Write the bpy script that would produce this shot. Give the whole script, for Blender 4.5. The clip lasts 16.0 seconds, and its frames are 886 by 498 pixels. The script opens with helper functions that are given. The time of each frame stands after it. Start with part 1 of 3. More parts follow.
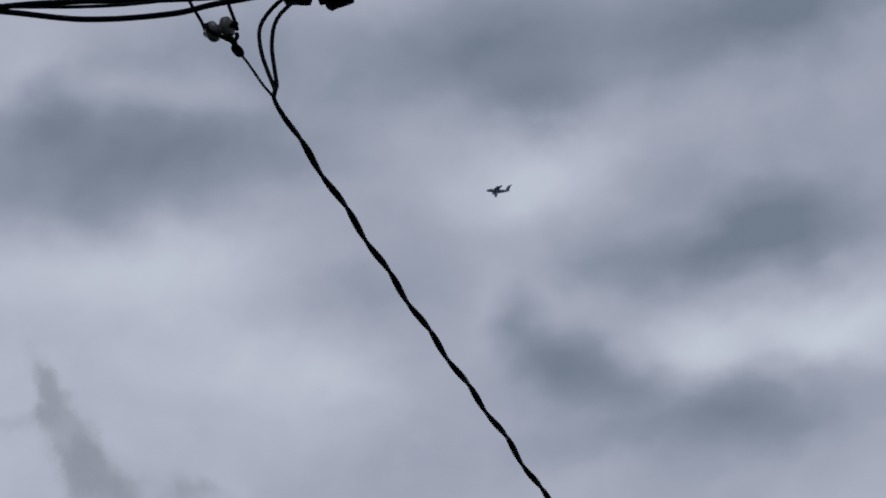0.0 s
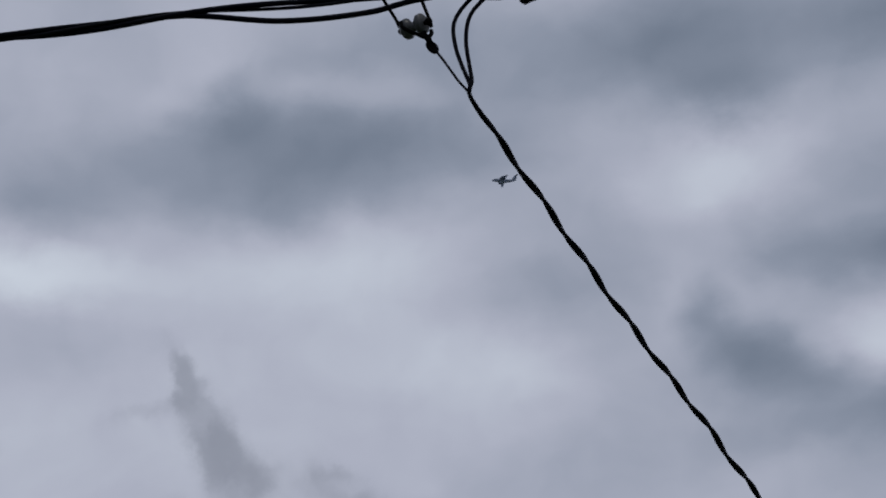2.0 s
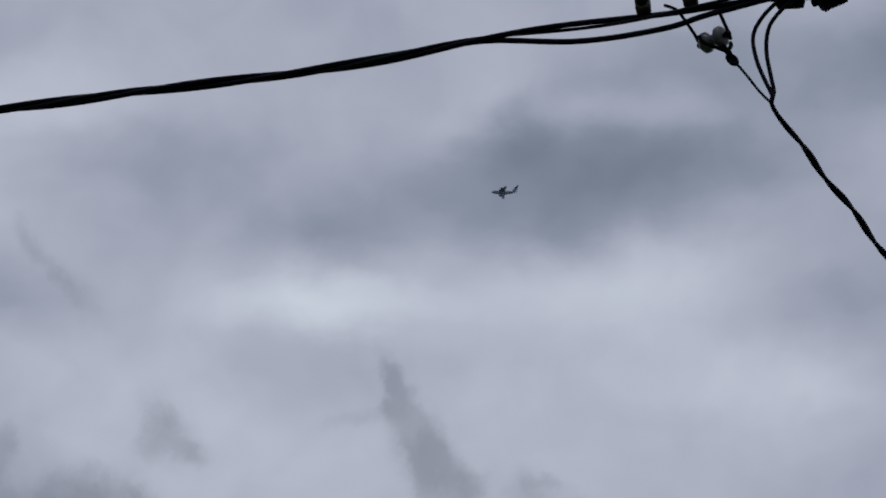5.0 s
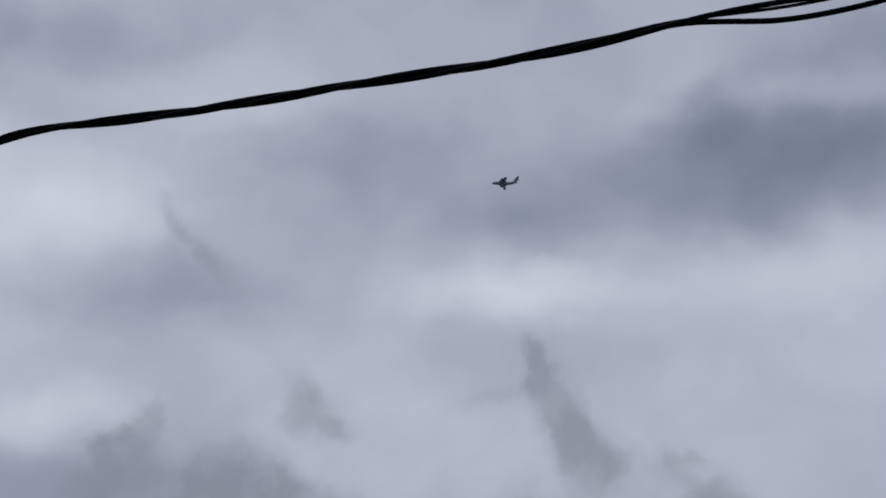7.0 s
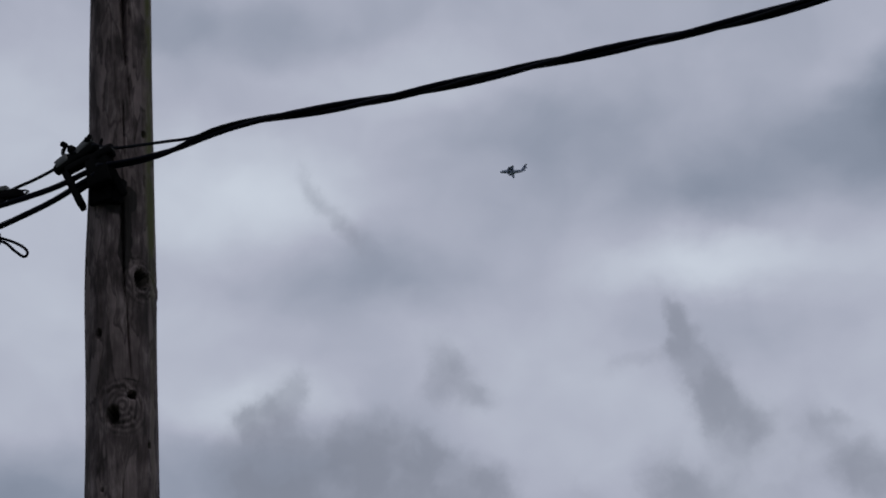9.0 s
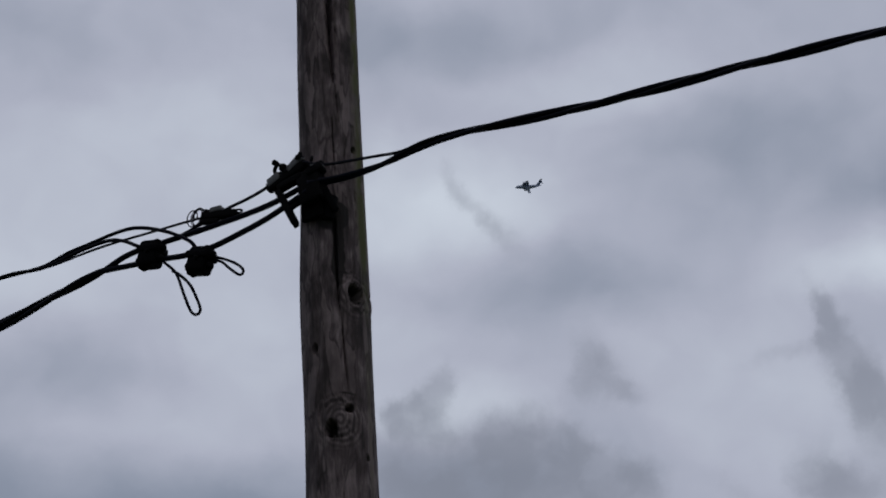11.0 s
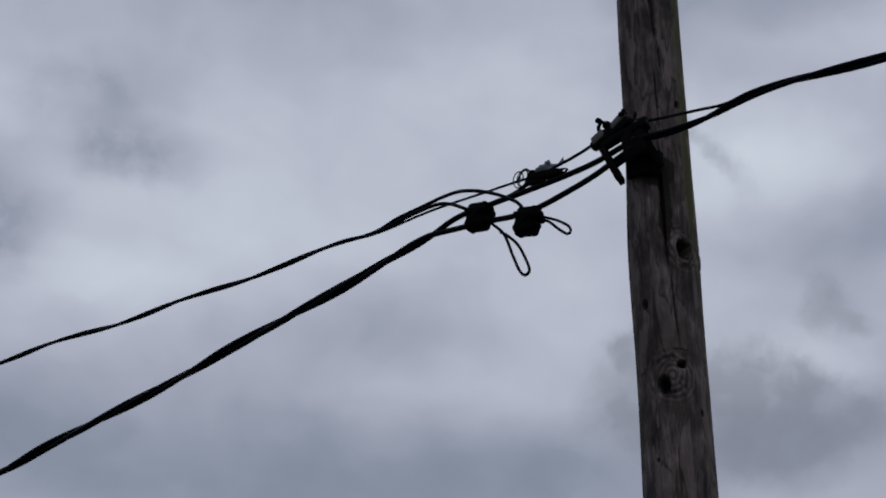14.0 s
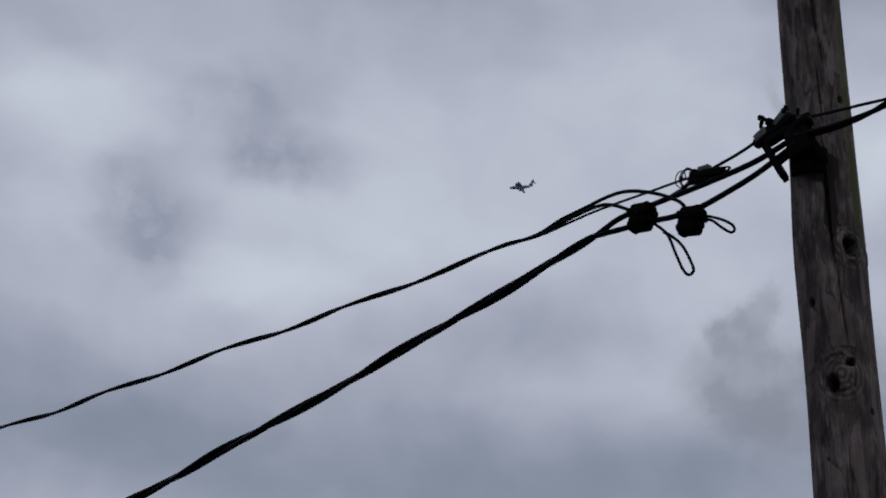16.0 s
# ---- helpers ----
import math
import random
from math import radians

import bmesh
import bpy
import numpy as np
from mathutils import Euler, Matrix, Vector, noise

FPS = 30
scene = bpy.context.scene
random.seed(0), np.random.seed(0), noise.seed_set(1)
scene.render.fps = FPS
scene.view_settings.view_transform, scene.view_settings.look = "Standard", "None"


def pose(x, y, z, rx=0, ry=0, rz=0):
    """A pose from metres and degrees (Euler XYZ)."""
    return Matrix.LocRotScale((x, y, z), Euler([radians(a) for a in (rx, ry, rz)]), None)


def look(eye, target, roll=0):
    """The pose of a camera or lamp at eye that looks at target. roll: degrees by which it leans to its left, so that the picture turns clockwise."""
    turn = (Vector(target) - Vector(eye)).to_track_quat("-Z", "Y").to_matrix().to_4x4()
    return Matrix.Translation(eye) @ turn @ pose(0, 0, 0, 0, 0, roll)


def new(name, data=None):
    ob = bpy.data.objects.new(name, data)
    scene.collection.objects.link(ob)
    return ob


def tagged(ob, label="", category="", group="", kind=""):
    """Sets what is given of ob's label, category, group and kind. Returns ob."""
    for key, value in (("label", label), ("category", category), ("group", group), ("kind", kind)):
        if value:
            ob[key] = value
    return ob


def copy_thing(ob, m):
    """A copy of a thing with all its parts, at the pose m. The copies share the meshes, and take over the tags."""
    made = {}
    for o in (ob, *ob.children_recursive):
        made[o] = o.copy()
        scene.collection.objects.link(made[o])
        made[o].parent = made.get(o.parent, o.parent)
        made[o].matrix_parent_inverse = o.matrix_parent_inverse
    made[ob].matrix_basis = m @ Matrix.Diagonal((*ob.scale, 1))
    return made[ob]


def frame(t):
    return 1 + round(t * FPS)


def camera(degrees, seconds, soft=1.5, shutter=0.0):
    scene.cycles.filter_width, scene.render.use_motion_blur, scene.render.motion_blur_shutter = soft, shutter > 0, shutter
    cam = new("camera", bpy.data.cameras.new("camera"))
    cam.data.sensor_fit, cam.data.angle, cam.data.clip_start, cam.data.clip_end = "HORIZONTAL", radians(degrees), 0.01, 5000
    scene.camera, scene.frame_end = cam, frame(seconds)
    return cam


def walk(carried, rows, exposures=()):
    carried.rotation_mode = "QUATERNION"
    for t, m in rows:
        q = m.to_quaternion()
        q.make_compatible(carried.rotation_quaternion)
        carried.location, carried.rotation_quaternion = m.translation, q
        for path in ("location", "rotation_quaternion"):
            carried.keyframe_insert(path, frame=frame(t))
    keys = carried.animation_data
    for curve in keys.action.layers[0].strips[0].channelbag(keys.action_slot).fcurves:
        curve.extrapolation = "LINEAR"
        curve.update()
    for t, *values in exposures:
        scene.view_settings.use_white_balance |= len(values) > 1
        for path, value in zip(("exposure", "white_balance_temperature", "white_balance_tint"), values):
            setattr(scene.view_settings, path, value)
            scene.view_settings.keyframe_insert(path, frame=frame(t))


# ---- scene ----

# ---------------------------------------------------------------- camera
EYE = (0.0, 0.0, 1.6)


def toward(azimuth, elevation):
    """Unit vector; azimuth in degrees to the left of +y, elevation above the horizon."""
    a, e = radians(azimuth), radians(elevation)
    return Vector((-math.sin(a) * math.cos(e), math.cos(a) * math.cos(e), math.sin(e)))


def aim(azimuth, elevation, roll):
    return look(EYE, Vector(EYE) + toward(azimuth, elevation), roll)


cam = camera(24.0, 16.0, soft=1.85)
# seconds, azimuth, elevation, roll of a hand-held pan that follows the aircraft
PAN = [
    (0, -37.00, 27.18, -6.38),
    (0.5, -35.20, 27.22, -5.98),
    (1, -33.60, 27.32, -5.54),
    (1.5, -32.19, 27.42, -4.81),
    (2, -30.87, 27.53, -4.81),
    (2.5, -29.58, 27.66, -4.69),
    (3, -28.17, 27.82, -4.43),
    (3.5, -26.65, 28.01, -3.78),
    (4, -24.96, 28.26, -3.15),
    (4.5, -23.18, 28.44, -2.78),
    (4.7, -22.47, 28.51, -2.68),
    (7, -14.92, 28.43, -0.96),
    (7.5, -13.54, 28.22, -0.85),
    (8, -12.02, 28.02, -0.91),
    (8.5, -10.46, 27.70, -0.83),
    (8.7, -9.69, 27.82, -0.78),
    (10.8, -2.73, 28.09, 0.74),
    (11, -2.01, 28.14, 0.68),
    (11.5, -0.14, 28.27, 1.04),
    (12, 1.74, 28.17, 1.68),
    (12.5, 3.48, 27.91, 2.14),
    (13, 5.07, 27.52, 2.62),
    (13.5, 6.60, 27.09, 2.86),
    (14, 8.05, 26.66, 3.36),
    (14.5, 9.37, 26.35, 3.77),
    (15, 10.62, 26.28, 4.02),
    (15.5, 11.84, 26.34, 4.18),
    (16, 13.04, 26.43, 4.49),
]
walk(cam, [(t, aim(a, e, r)) for t, a, e, r in PAN])

# ---------------------------------------------------------------- sky light
world = bpy.data.worlds.new("overcast_sky")
scene.world = world
world.use_nodes = True
wn, wl = world.node_tree.nodes, world.node_tree.links
sky = wn.new("ShaderNodeTexSky")
sky.sky_type, sky.sun_disc = "NISHITA", False
sky.sun_elevation, sky.sun_rotation = radians(62), radians(160)
grey = wn.new("ShaderNodeMix")
grey.data_type = "RGBA"
grey.inputs[0].default_value = 0.93
wl.new(sky.outputs[0], grey.inputs[6])
grey.inputs[7].default_value = (4.3, 4.6, 5.5, 1)
wl.new(grey.outputs[2], wn["Background"].inputs[0])
wn["Background"].inputs[1].default_value = 0.042

sun = new("sun", bpy.data.lights.new("sun", "SUN"))
sun.data.energy, sun.data.angle, sun.data.color = 0.3, radians(25), (1.0, 0.96, 0.9)
sun.matrix_world = look((0, 0, 50), Vector((0, 0, 50)) - toward(-160, 62))


# ---------------------------------------------------------------- node helpers
class Graph:
    """Short forms for the nodes of one material."""

    def __init__(self, name):
        self.mat = bpy.data.materials.new(name)
        self.mat.use_nodes = True
        self.n, self.l = self.mat.node_tree.nodes, self.mat.node_tree.links
        self.bsdf = self.n["Principled BSDF"]
        self.out = self.n["Material Output"]

    def put(self, sock, value):
        if isinstance(value, bpy.types.NodeSocket):
            self.l.new(value, sock)
        else:
            sock.default_value = value

    def math(self, op, a, b=0.0, clamp=False):
        m = self.n.new("ShaderNodeMath")
        m.operation, m.use_clamp = op, clamp
        self.put(m.inputs[0], a), self.put(m.inputs[1], b)
        return m.outputs[0]

    def vec(self, op, a, b=(0, 0, 0)):
        m = self.n.new("ShaderNodeVectorMath")
        m.operation = op
        self.put(m.inputs[0], a), self.put(m.inputs[1], b)
        return m.outputs["Value"] if op in ("LENGTH", "DISTANCE") else m.outputs[0]

    def noise(self, vector, scale, detail=4.0, rough=0.55, colour=False):
        m = self.n.new("ShaderNodeTexNoise")
        m.inputs["Scale"].default_value, m.inputs["Detail"].default_value = scale, detail
        m.inputs["Roughness"].default_value = rough
        self.put(m.inputs["Vector"], vector)
        return m.outputs["Color" if colour else "Fac"]

    def ramp(self, fac, stops):
        m = self.n.new("ShaderNodeValToRGB")
        while len(m.color_ramp.elements) < len(stops):
            m.color_ramp.elements.new(0.5)
        for el, (p, c) in zip(m.color_ramp.elements, stops):
            el.position, el.color = p, (*c, 1)
        self.put(m.inputs[0], fac)
        return m.outputs[0]

    def span(self, value, a, b, c=0.0, d=1.0, smooth=True):
        m = self.n.new("ShaderNodeMapRange")
        m.interpolation_type = "SMOOTHSTEP" if smooth else "LINEAR"
        for sock, v in zip(m.inputs, (value, a, b, c, d)):
            self.put(sock, v)
        return m.outputs[0]

    def mix(self, fac, a, b, blend="MIX"):
        m = self.n.new("ShaderNodeMix")
        m.data_type, m.blend_type = "RGBA", blend
        self.put(m.inputs[0], fac)
        for sock, v in ((m.inputs[6], a), (m.inputs[7], b)):
            self.put(sock, (*v, 1) if isinstance(v, tuple) else v)
        return m.outputs[2]

    def coord(self, which):
        m = self.n.new("ShaderNodeTexCoord")
        return m.outputs[which]

    def bump(self, height, strength=0.4, distance=0.01):
        m = self.n.new("ShaderNodeBump")
        m.inputs["Strength"].default_value, m.inputs["Distance"].default_value = strength, distance
        self.put(m.inputs["Height"], height)
        self.put(self.bsdf.inputs["Normal"], m.outputs[0])

    def surface(self, colour, rough=0.6, metal=0.0):
        self.put(self.bsdf.inputs["Base Color"], (*colour, 1) if isinstance(colour, tuple) else colour)
        self.put(self.bsdf.inputs["Roughness"], rough)
        self.bsdf.inputs["Metallic"].default_value = metal
        return self.mat


def worn(name, dark, light, scale, rough=0.5, metal=0.0, relief=0.3, gloss=0.5):
    g = Graph(name)
    g.bsdf.inputs["Specular IOR Level"].default_value = gloss
    p = g.coord("Object")
    f = g.math("ADD", g.math("MULTIPLY", g.noise(p, scale, 6), 0.6), g.math("MULTIPLY", g.noise(p, scale * 0.15, 3), 0.4))
    g.bump(g.noise(p, scale * 2.5, 5), relief, 0.002)
    return g.surface(g.ramp(f, [(0.3, dark), (0.7, light)]), g.span(f, 0.3, 0.7, rough - 0.12, rough + 0.12), metal)


RUBBER = worn("black_weathered_insulation", (0.0018, 0.0022, 0.008), (0.004, 0.005, 0.015), 30, 0.5, 0.0, 0.03, 0.12)
PLASTIC = worn("black_moulded_plastic", (0.002, 0.002, 0.003), (0.006, 0.006, 0.008), 40, 0.7, 0.0, 0.3, 0.05)
ALUMINIUM = worn("weathered_bare_aluminium", (0.005, 0.006, 0.012), (0.014, 0.015, 0.025), 8, 0.7, 0.1, 0.03, 0.25)
IRON = worn("dark_galvanised_iron", (0.003, 0.003, 0.004), (0.009, 0.009, 0.010), 50, 0.75, 0.0, 0.3, 0.05)
ZINC = worn("grey_galvanised_zinc", (0.08, 0.083, 0.086), (0.20, 0.205, 0.21), 45, 0.55, 0.4)
RUST = worn("rust_browned_zinc", (0.03, 0.024, 0.024), (0.085, 0.07, 0.07), 55, 0.7, 0.2)
PORCELAIN = worn("grey_glazed_porcelain", (0.05, 0.054, 0.062), (0.17, 0.18, 0.20), 30, 0.35)
# the two aircraft colours are lifted and blued to paint in distance haze
HAZED_PAINT = worn("grey_aircraft_paint_with_haze", (0.24, 0.30, 0.42), (0.29, 0.35, 0.47), 0.2, 0.6)
HAZED_METAL = worn("dark_engine_metal_with_haze", (0.10, 0.125, 0.18), (0.15, 0.18, 0.25), 0.5, 0.5, 0.1)
CHITIN = worn("dark_insect_shell", (0.01, 0.009, 0.008), (0.03, 0.025, 0.02), 900, 0.4)
WING = worn("smoky_insect_wing", (0.08, 0.08, 0.08), (0.14, 0.13, 0.12), 500, 0.3)


def grass_material():
    g = Graph("mown_grass")
    p = g.coord("Object")
    f = g.math("ADD", g.math("MULTIPLY", g.noise(p, 3.0, 8), 0.6), g.math("MULTIPLY", g.noise(p, 0.08, 4), 0.4))
    g.bump(g.noise(p, 40, 4), 0.6, 0.03)
    return g.surface(g.ramp(f, [(0.3, (0.03, 0.04, 0.015)), (0.55, (0.05, 0.075, 0.025)), (0.75, (0.09, 0.1, 0.045))]), 0.9)


# ---------------------------------------------------------------- mesh helpers
def mesh_object(name, data_or_bm, mat, parent=None, smooth=True):
    if isinstance(data_or_bm, bmesh.types.BMesh):
        me = bpy.data.meshes.new(name)
        bmesh.ops.recalc_face_normals(data_or_bm, faces=data_or_bm.faces)
        data_or_bm.to_mesh(me)
        data_or_bm.free()
    else:
        me = data_or_bm
    me.materials.append(mat)
    if smooth:
        me.polygons.foreach_set("use_smooth", [True] * len(me.polygons))
    ob = new(name, me)
    ob.parent = parent
    return ob


def part(name, bm, mat, parent, label="", smooth=True):
    return tagged(mesh_object(name, bm, mat, parent, smooth), label)


def thing(name, label, category, group="", at=None):
    ob = tagged(new(name), label, category, group)
    ob.empty_display_size = 0.05
    if at is not None:
        ob.matrix_world = at if isinstance(at, Matrix) else Matrix.Translation(at)
    return ob


def block(bm, size, m=None, bevel=0.004, segments=2):
    """A box with rounded edges, added to bm."""
    m = m or Matrix()
    made = bmesh.ops.create_cube(bm, size=1.0, matrix=m @ Matrix.Diagonal((*size, 1)))
    edges = list({e for v in made["verts"] for e in v.link_edges})
    if bevel:
        bmesh.ops.bevel(bm, geom=edges, offset=bevel, segments=segments, affect="EDGES", profile=0.5)
    return bm


def lathe(bm, profile, m=None, sides=24):
    """Turns (radius, height) pairs round the local z axis."""
    m = m or Matrix()
    rings = []
    for r, z in profile:
        rings.append([bm.verts.new(m @ Vector((r * math.cos(2 * math.pi * k / sides), r * math.sin(2 * math.pi * k / sides), z)))
                      for k in range(sides)])
    for a, b in zip(rings, rings[1:]):
        for k in range(sides):
            bm.faces.new((a[k], a[(k + 1) % sides], b[(k + 1) % sides], b[k]))
    bm.faces.new(rings[0]), bm.faces.new(rings[-1][::-1])
    return bm


def along(a, b):
    """Pose at a whose z axis points to b."""
    a, b = Vector(a), Vector(b)
    return Matrix.Translation(a) @ (b - a).to_track_quat("Z", "Y").to_matrix().to_4x4()


def smooth_path(points, step=0.02):
    """Catmull-Rom through the points, in steps of about that length."""
    p = [Vector(q) for q in points]
    p = [p[0] * 2 - p[1], *p, p[-1] * 2 - p[-2]]
    out = []
    for i in range(1, len(p) - 2):
        count = max(2, int((p[i + 1] - p[i]).length / step))
        for k in range(count):
            t = k / count
            a, b, c, d = p[i - 1], p[i], p[i + 1], p[i + 2]
            out.append(0.5 * (2 * b + (c - a) * t + (2 * a - 5 * b + 4 * c - d) * t * t + (3 * b - a - 3 * c + d) * t ** 3))
    return out + [p[-2]]


def tube(path, radius, sides=10, closed=False):
    """Mesh of a round wire along the path."""
    pts = np.array([tuple(q) for q in path])
    n = len(pts)
    tang = np.gradient(pts, axis=0)
    tang /= np.linalg.norm(tang, axis=1)[:, None]
    side = np.cross(tang[0], (0.13, 0.21, 0.97))
    verts = []
    for q, t in zip(pts, tang):
        side = side - t * (side @ t)
        side /= np.linalg.norm(side)
        up = np.cross(t, side)
        for k in range(sides):
            a = 2 * math.pi * k / sides
            verts.append(q + radius * (math.cos(a) * side + math.sin(a) * up))
    faces = [(i * sides + k, i * sides + (k + 1) % sides, (i + 1) * sides + (k + 1) % sides, (i + 1) * sides + k)
             for i in range(n - 1) for k in range(sides)]
    if not closed:
        faces += [tuple(range(sides))[::-1], tuple(range((n - 1) * sides, n * sides))]
    me = bpy.data.meshes.new("wire")
    me.from_pydata([tuple(v) for v in verts], [], faces)
    return me


def twist(path, phase, amount, turn, start=0.0, end=1e9, fade=0.25):
    """Winds a path round itself between two lengths along it, as one strand of a twisted cable."""
    out, run, wobble = [], 0.0, 0.0
    for i, q in enumerate(path):
        step = (q - path[i - 1]).length if i else 0.0
        run += step
        wobble += step / turn * (1 + 0.12 * noise.noise((run * 1.3, turn * 7, 0.5)))
        t = (path[min(i + 1, len(path) - 1)] - path[max(i - 1, 0)]).normalized()
        side = t.cross(Vector((0, 0, 1))).normalized()
        up = side.cross(t)
        w = max(0.0, min(1.0, (run - start) / fade + 0.0)) * max(0.0, min(1.0, (end - run) / fade))
        a = phase + 2 * math.pi * wobble
        out.append(q + amount * w * (math.cos(a) * side + math.sin(a) * up))
    return out


# ---------------------------------------------------------------- ground
GRASS = grass_material()
bm = bmesh.new()
bmesh.ops.create_circle(bm, cap_ends=True, segments=64, radius=4950)
tagged(mesh_object("ground", bm, GRASS, smooth=False), "level mown grass reaching to the horizon", "ground", kind="structure")


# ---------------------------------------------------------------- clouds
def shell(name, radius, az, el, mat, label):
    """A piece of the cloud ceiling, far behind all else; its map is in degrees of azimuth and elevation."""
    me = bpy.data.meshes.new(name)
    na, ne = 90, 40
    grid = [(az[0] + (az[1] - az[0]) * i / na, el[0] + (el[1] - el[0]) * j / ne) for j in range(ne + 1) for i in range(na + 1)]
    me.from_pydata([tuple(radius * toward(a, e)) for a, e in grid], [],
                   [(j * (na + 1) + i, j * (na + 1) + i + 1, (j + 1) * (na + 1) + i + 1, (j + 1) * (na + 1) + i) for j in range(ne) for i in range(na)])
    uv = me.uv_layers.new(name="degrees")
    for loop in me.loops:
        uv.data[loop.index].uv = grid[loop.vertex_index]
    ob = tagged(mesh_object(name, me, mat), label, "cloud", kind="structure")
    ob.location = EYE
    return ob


def lumps(g, where, spots, total, edge=1.75):
    """Adds soft ellipses (azimuth, elevation, half width, half height, amount) to a value."""
    for a, e, w, h, amount in spots:
        d = g.vec("LENGTH", g.vec("MULTIPLY", g.vec("SUBTRACT", where, (a, e, 0)), (1 / w, 1 / h, 0)))
        total = g.math("ADD", total, g.math("MULTIPLY", g.span(d, edge, 0.0), amount))
    return total


def warped(g, uv, coarse, fine, stretch=(1.0, 1.6, 1.0)):
    p = g.vec("MULTIPLY", uv, stretch)
    a = g.vec("MULTIPLY", g.vec("SUBTRACT", g.noise(p, 0.22, 2, colour=True), (0.5, 0.5, 0.5)), (coarse, coarse * 0.7, 0))
    b = g.vec("MULTIPLY", g.vec("SUBTRACT", g.noise(p, 1.1, 5, 0.6, colour=True), (0.5, 0.5, 0.5)), (fine, fine * 0.8, 0))
    return g.vec("ADD", uv, g.vec("ADD", a, b))


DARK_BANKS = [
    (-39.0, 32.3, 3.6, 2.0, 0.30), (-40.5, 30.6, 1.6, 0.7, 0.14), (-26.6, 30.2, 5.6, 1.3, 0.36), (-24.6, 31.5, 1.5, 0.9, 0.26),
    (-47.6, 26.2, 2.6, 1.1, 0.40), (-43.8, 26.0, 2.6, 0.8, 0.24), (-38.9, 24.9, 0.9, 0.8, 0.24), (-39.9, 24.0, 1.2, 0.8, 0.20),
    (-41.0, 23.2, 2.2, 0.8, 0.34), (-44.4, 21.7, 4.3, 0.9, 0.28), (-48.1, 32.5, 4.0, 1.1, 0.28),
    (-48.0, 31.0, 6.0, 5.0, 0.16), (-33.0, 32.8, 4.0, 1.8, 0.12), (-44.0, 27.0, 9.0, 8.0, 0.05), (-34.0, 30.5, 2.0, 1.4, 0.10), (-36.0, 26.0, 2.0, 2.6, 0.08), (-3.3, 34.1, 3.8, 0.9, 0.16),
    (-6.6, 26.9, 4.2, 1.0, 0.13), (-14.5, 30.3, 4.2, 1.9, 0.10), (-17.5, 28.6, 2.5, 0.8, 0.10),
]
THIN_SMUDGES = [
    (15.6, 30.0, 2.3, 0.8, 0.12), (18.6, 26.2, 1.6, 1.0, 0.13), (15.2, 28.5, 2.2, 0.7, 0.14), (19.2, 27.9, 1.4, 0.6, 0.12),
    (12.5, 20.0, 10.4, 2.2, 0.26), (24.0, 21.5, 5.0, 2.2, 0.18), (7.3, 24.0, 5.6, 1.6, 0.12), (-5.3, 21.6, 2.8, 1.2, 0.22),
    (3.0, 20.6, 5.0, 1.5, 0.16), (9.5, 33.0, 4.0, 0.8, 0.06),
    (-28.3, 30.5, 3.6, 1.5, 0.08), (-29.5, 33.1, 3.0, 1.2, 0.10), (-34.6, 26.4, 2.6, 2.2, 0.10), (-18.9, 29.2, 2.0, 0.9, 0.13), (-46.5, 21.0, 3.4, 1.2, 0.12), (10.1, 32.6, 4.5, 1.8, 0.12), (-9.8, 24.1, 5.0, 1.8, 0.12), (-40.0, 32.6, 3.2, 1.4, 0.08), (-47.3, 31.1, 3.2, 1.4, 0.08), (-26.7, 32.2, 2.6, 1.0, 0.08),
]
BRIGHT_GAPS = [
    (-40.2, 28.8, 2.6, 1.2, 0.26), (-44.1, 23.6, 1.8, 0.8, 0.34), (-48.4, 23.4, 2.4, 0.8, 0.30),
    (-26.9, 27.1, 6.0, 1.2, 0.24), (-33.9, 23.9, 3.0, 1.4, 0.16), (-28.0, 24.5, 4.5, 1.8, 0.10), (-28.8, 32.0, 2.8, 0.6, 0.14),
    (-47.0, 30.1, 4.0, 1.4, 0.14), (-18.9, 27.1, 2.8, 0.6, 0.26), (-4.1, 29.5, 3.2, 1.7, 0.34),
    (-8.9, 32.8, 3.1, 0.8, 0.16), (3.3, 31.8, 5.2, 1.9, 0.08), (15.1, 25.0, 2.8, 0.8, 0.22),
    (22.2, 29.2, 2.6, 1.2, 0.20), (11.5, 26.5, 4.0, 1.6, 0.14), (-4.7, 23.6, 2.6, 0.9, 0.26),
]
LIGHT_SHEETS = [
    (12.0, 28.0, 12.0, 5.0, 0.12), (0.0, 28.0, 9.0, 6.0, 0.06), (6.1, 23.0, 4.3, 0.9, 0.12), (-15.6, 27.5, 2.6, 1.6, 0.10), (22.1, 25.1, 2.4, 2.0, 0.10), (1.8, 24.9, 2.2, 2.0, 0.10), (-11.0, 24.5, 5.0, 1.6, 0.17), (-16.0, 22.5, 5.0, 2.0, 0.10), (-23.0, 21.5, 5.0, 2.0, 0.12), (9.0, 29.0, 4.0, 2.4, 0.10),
]
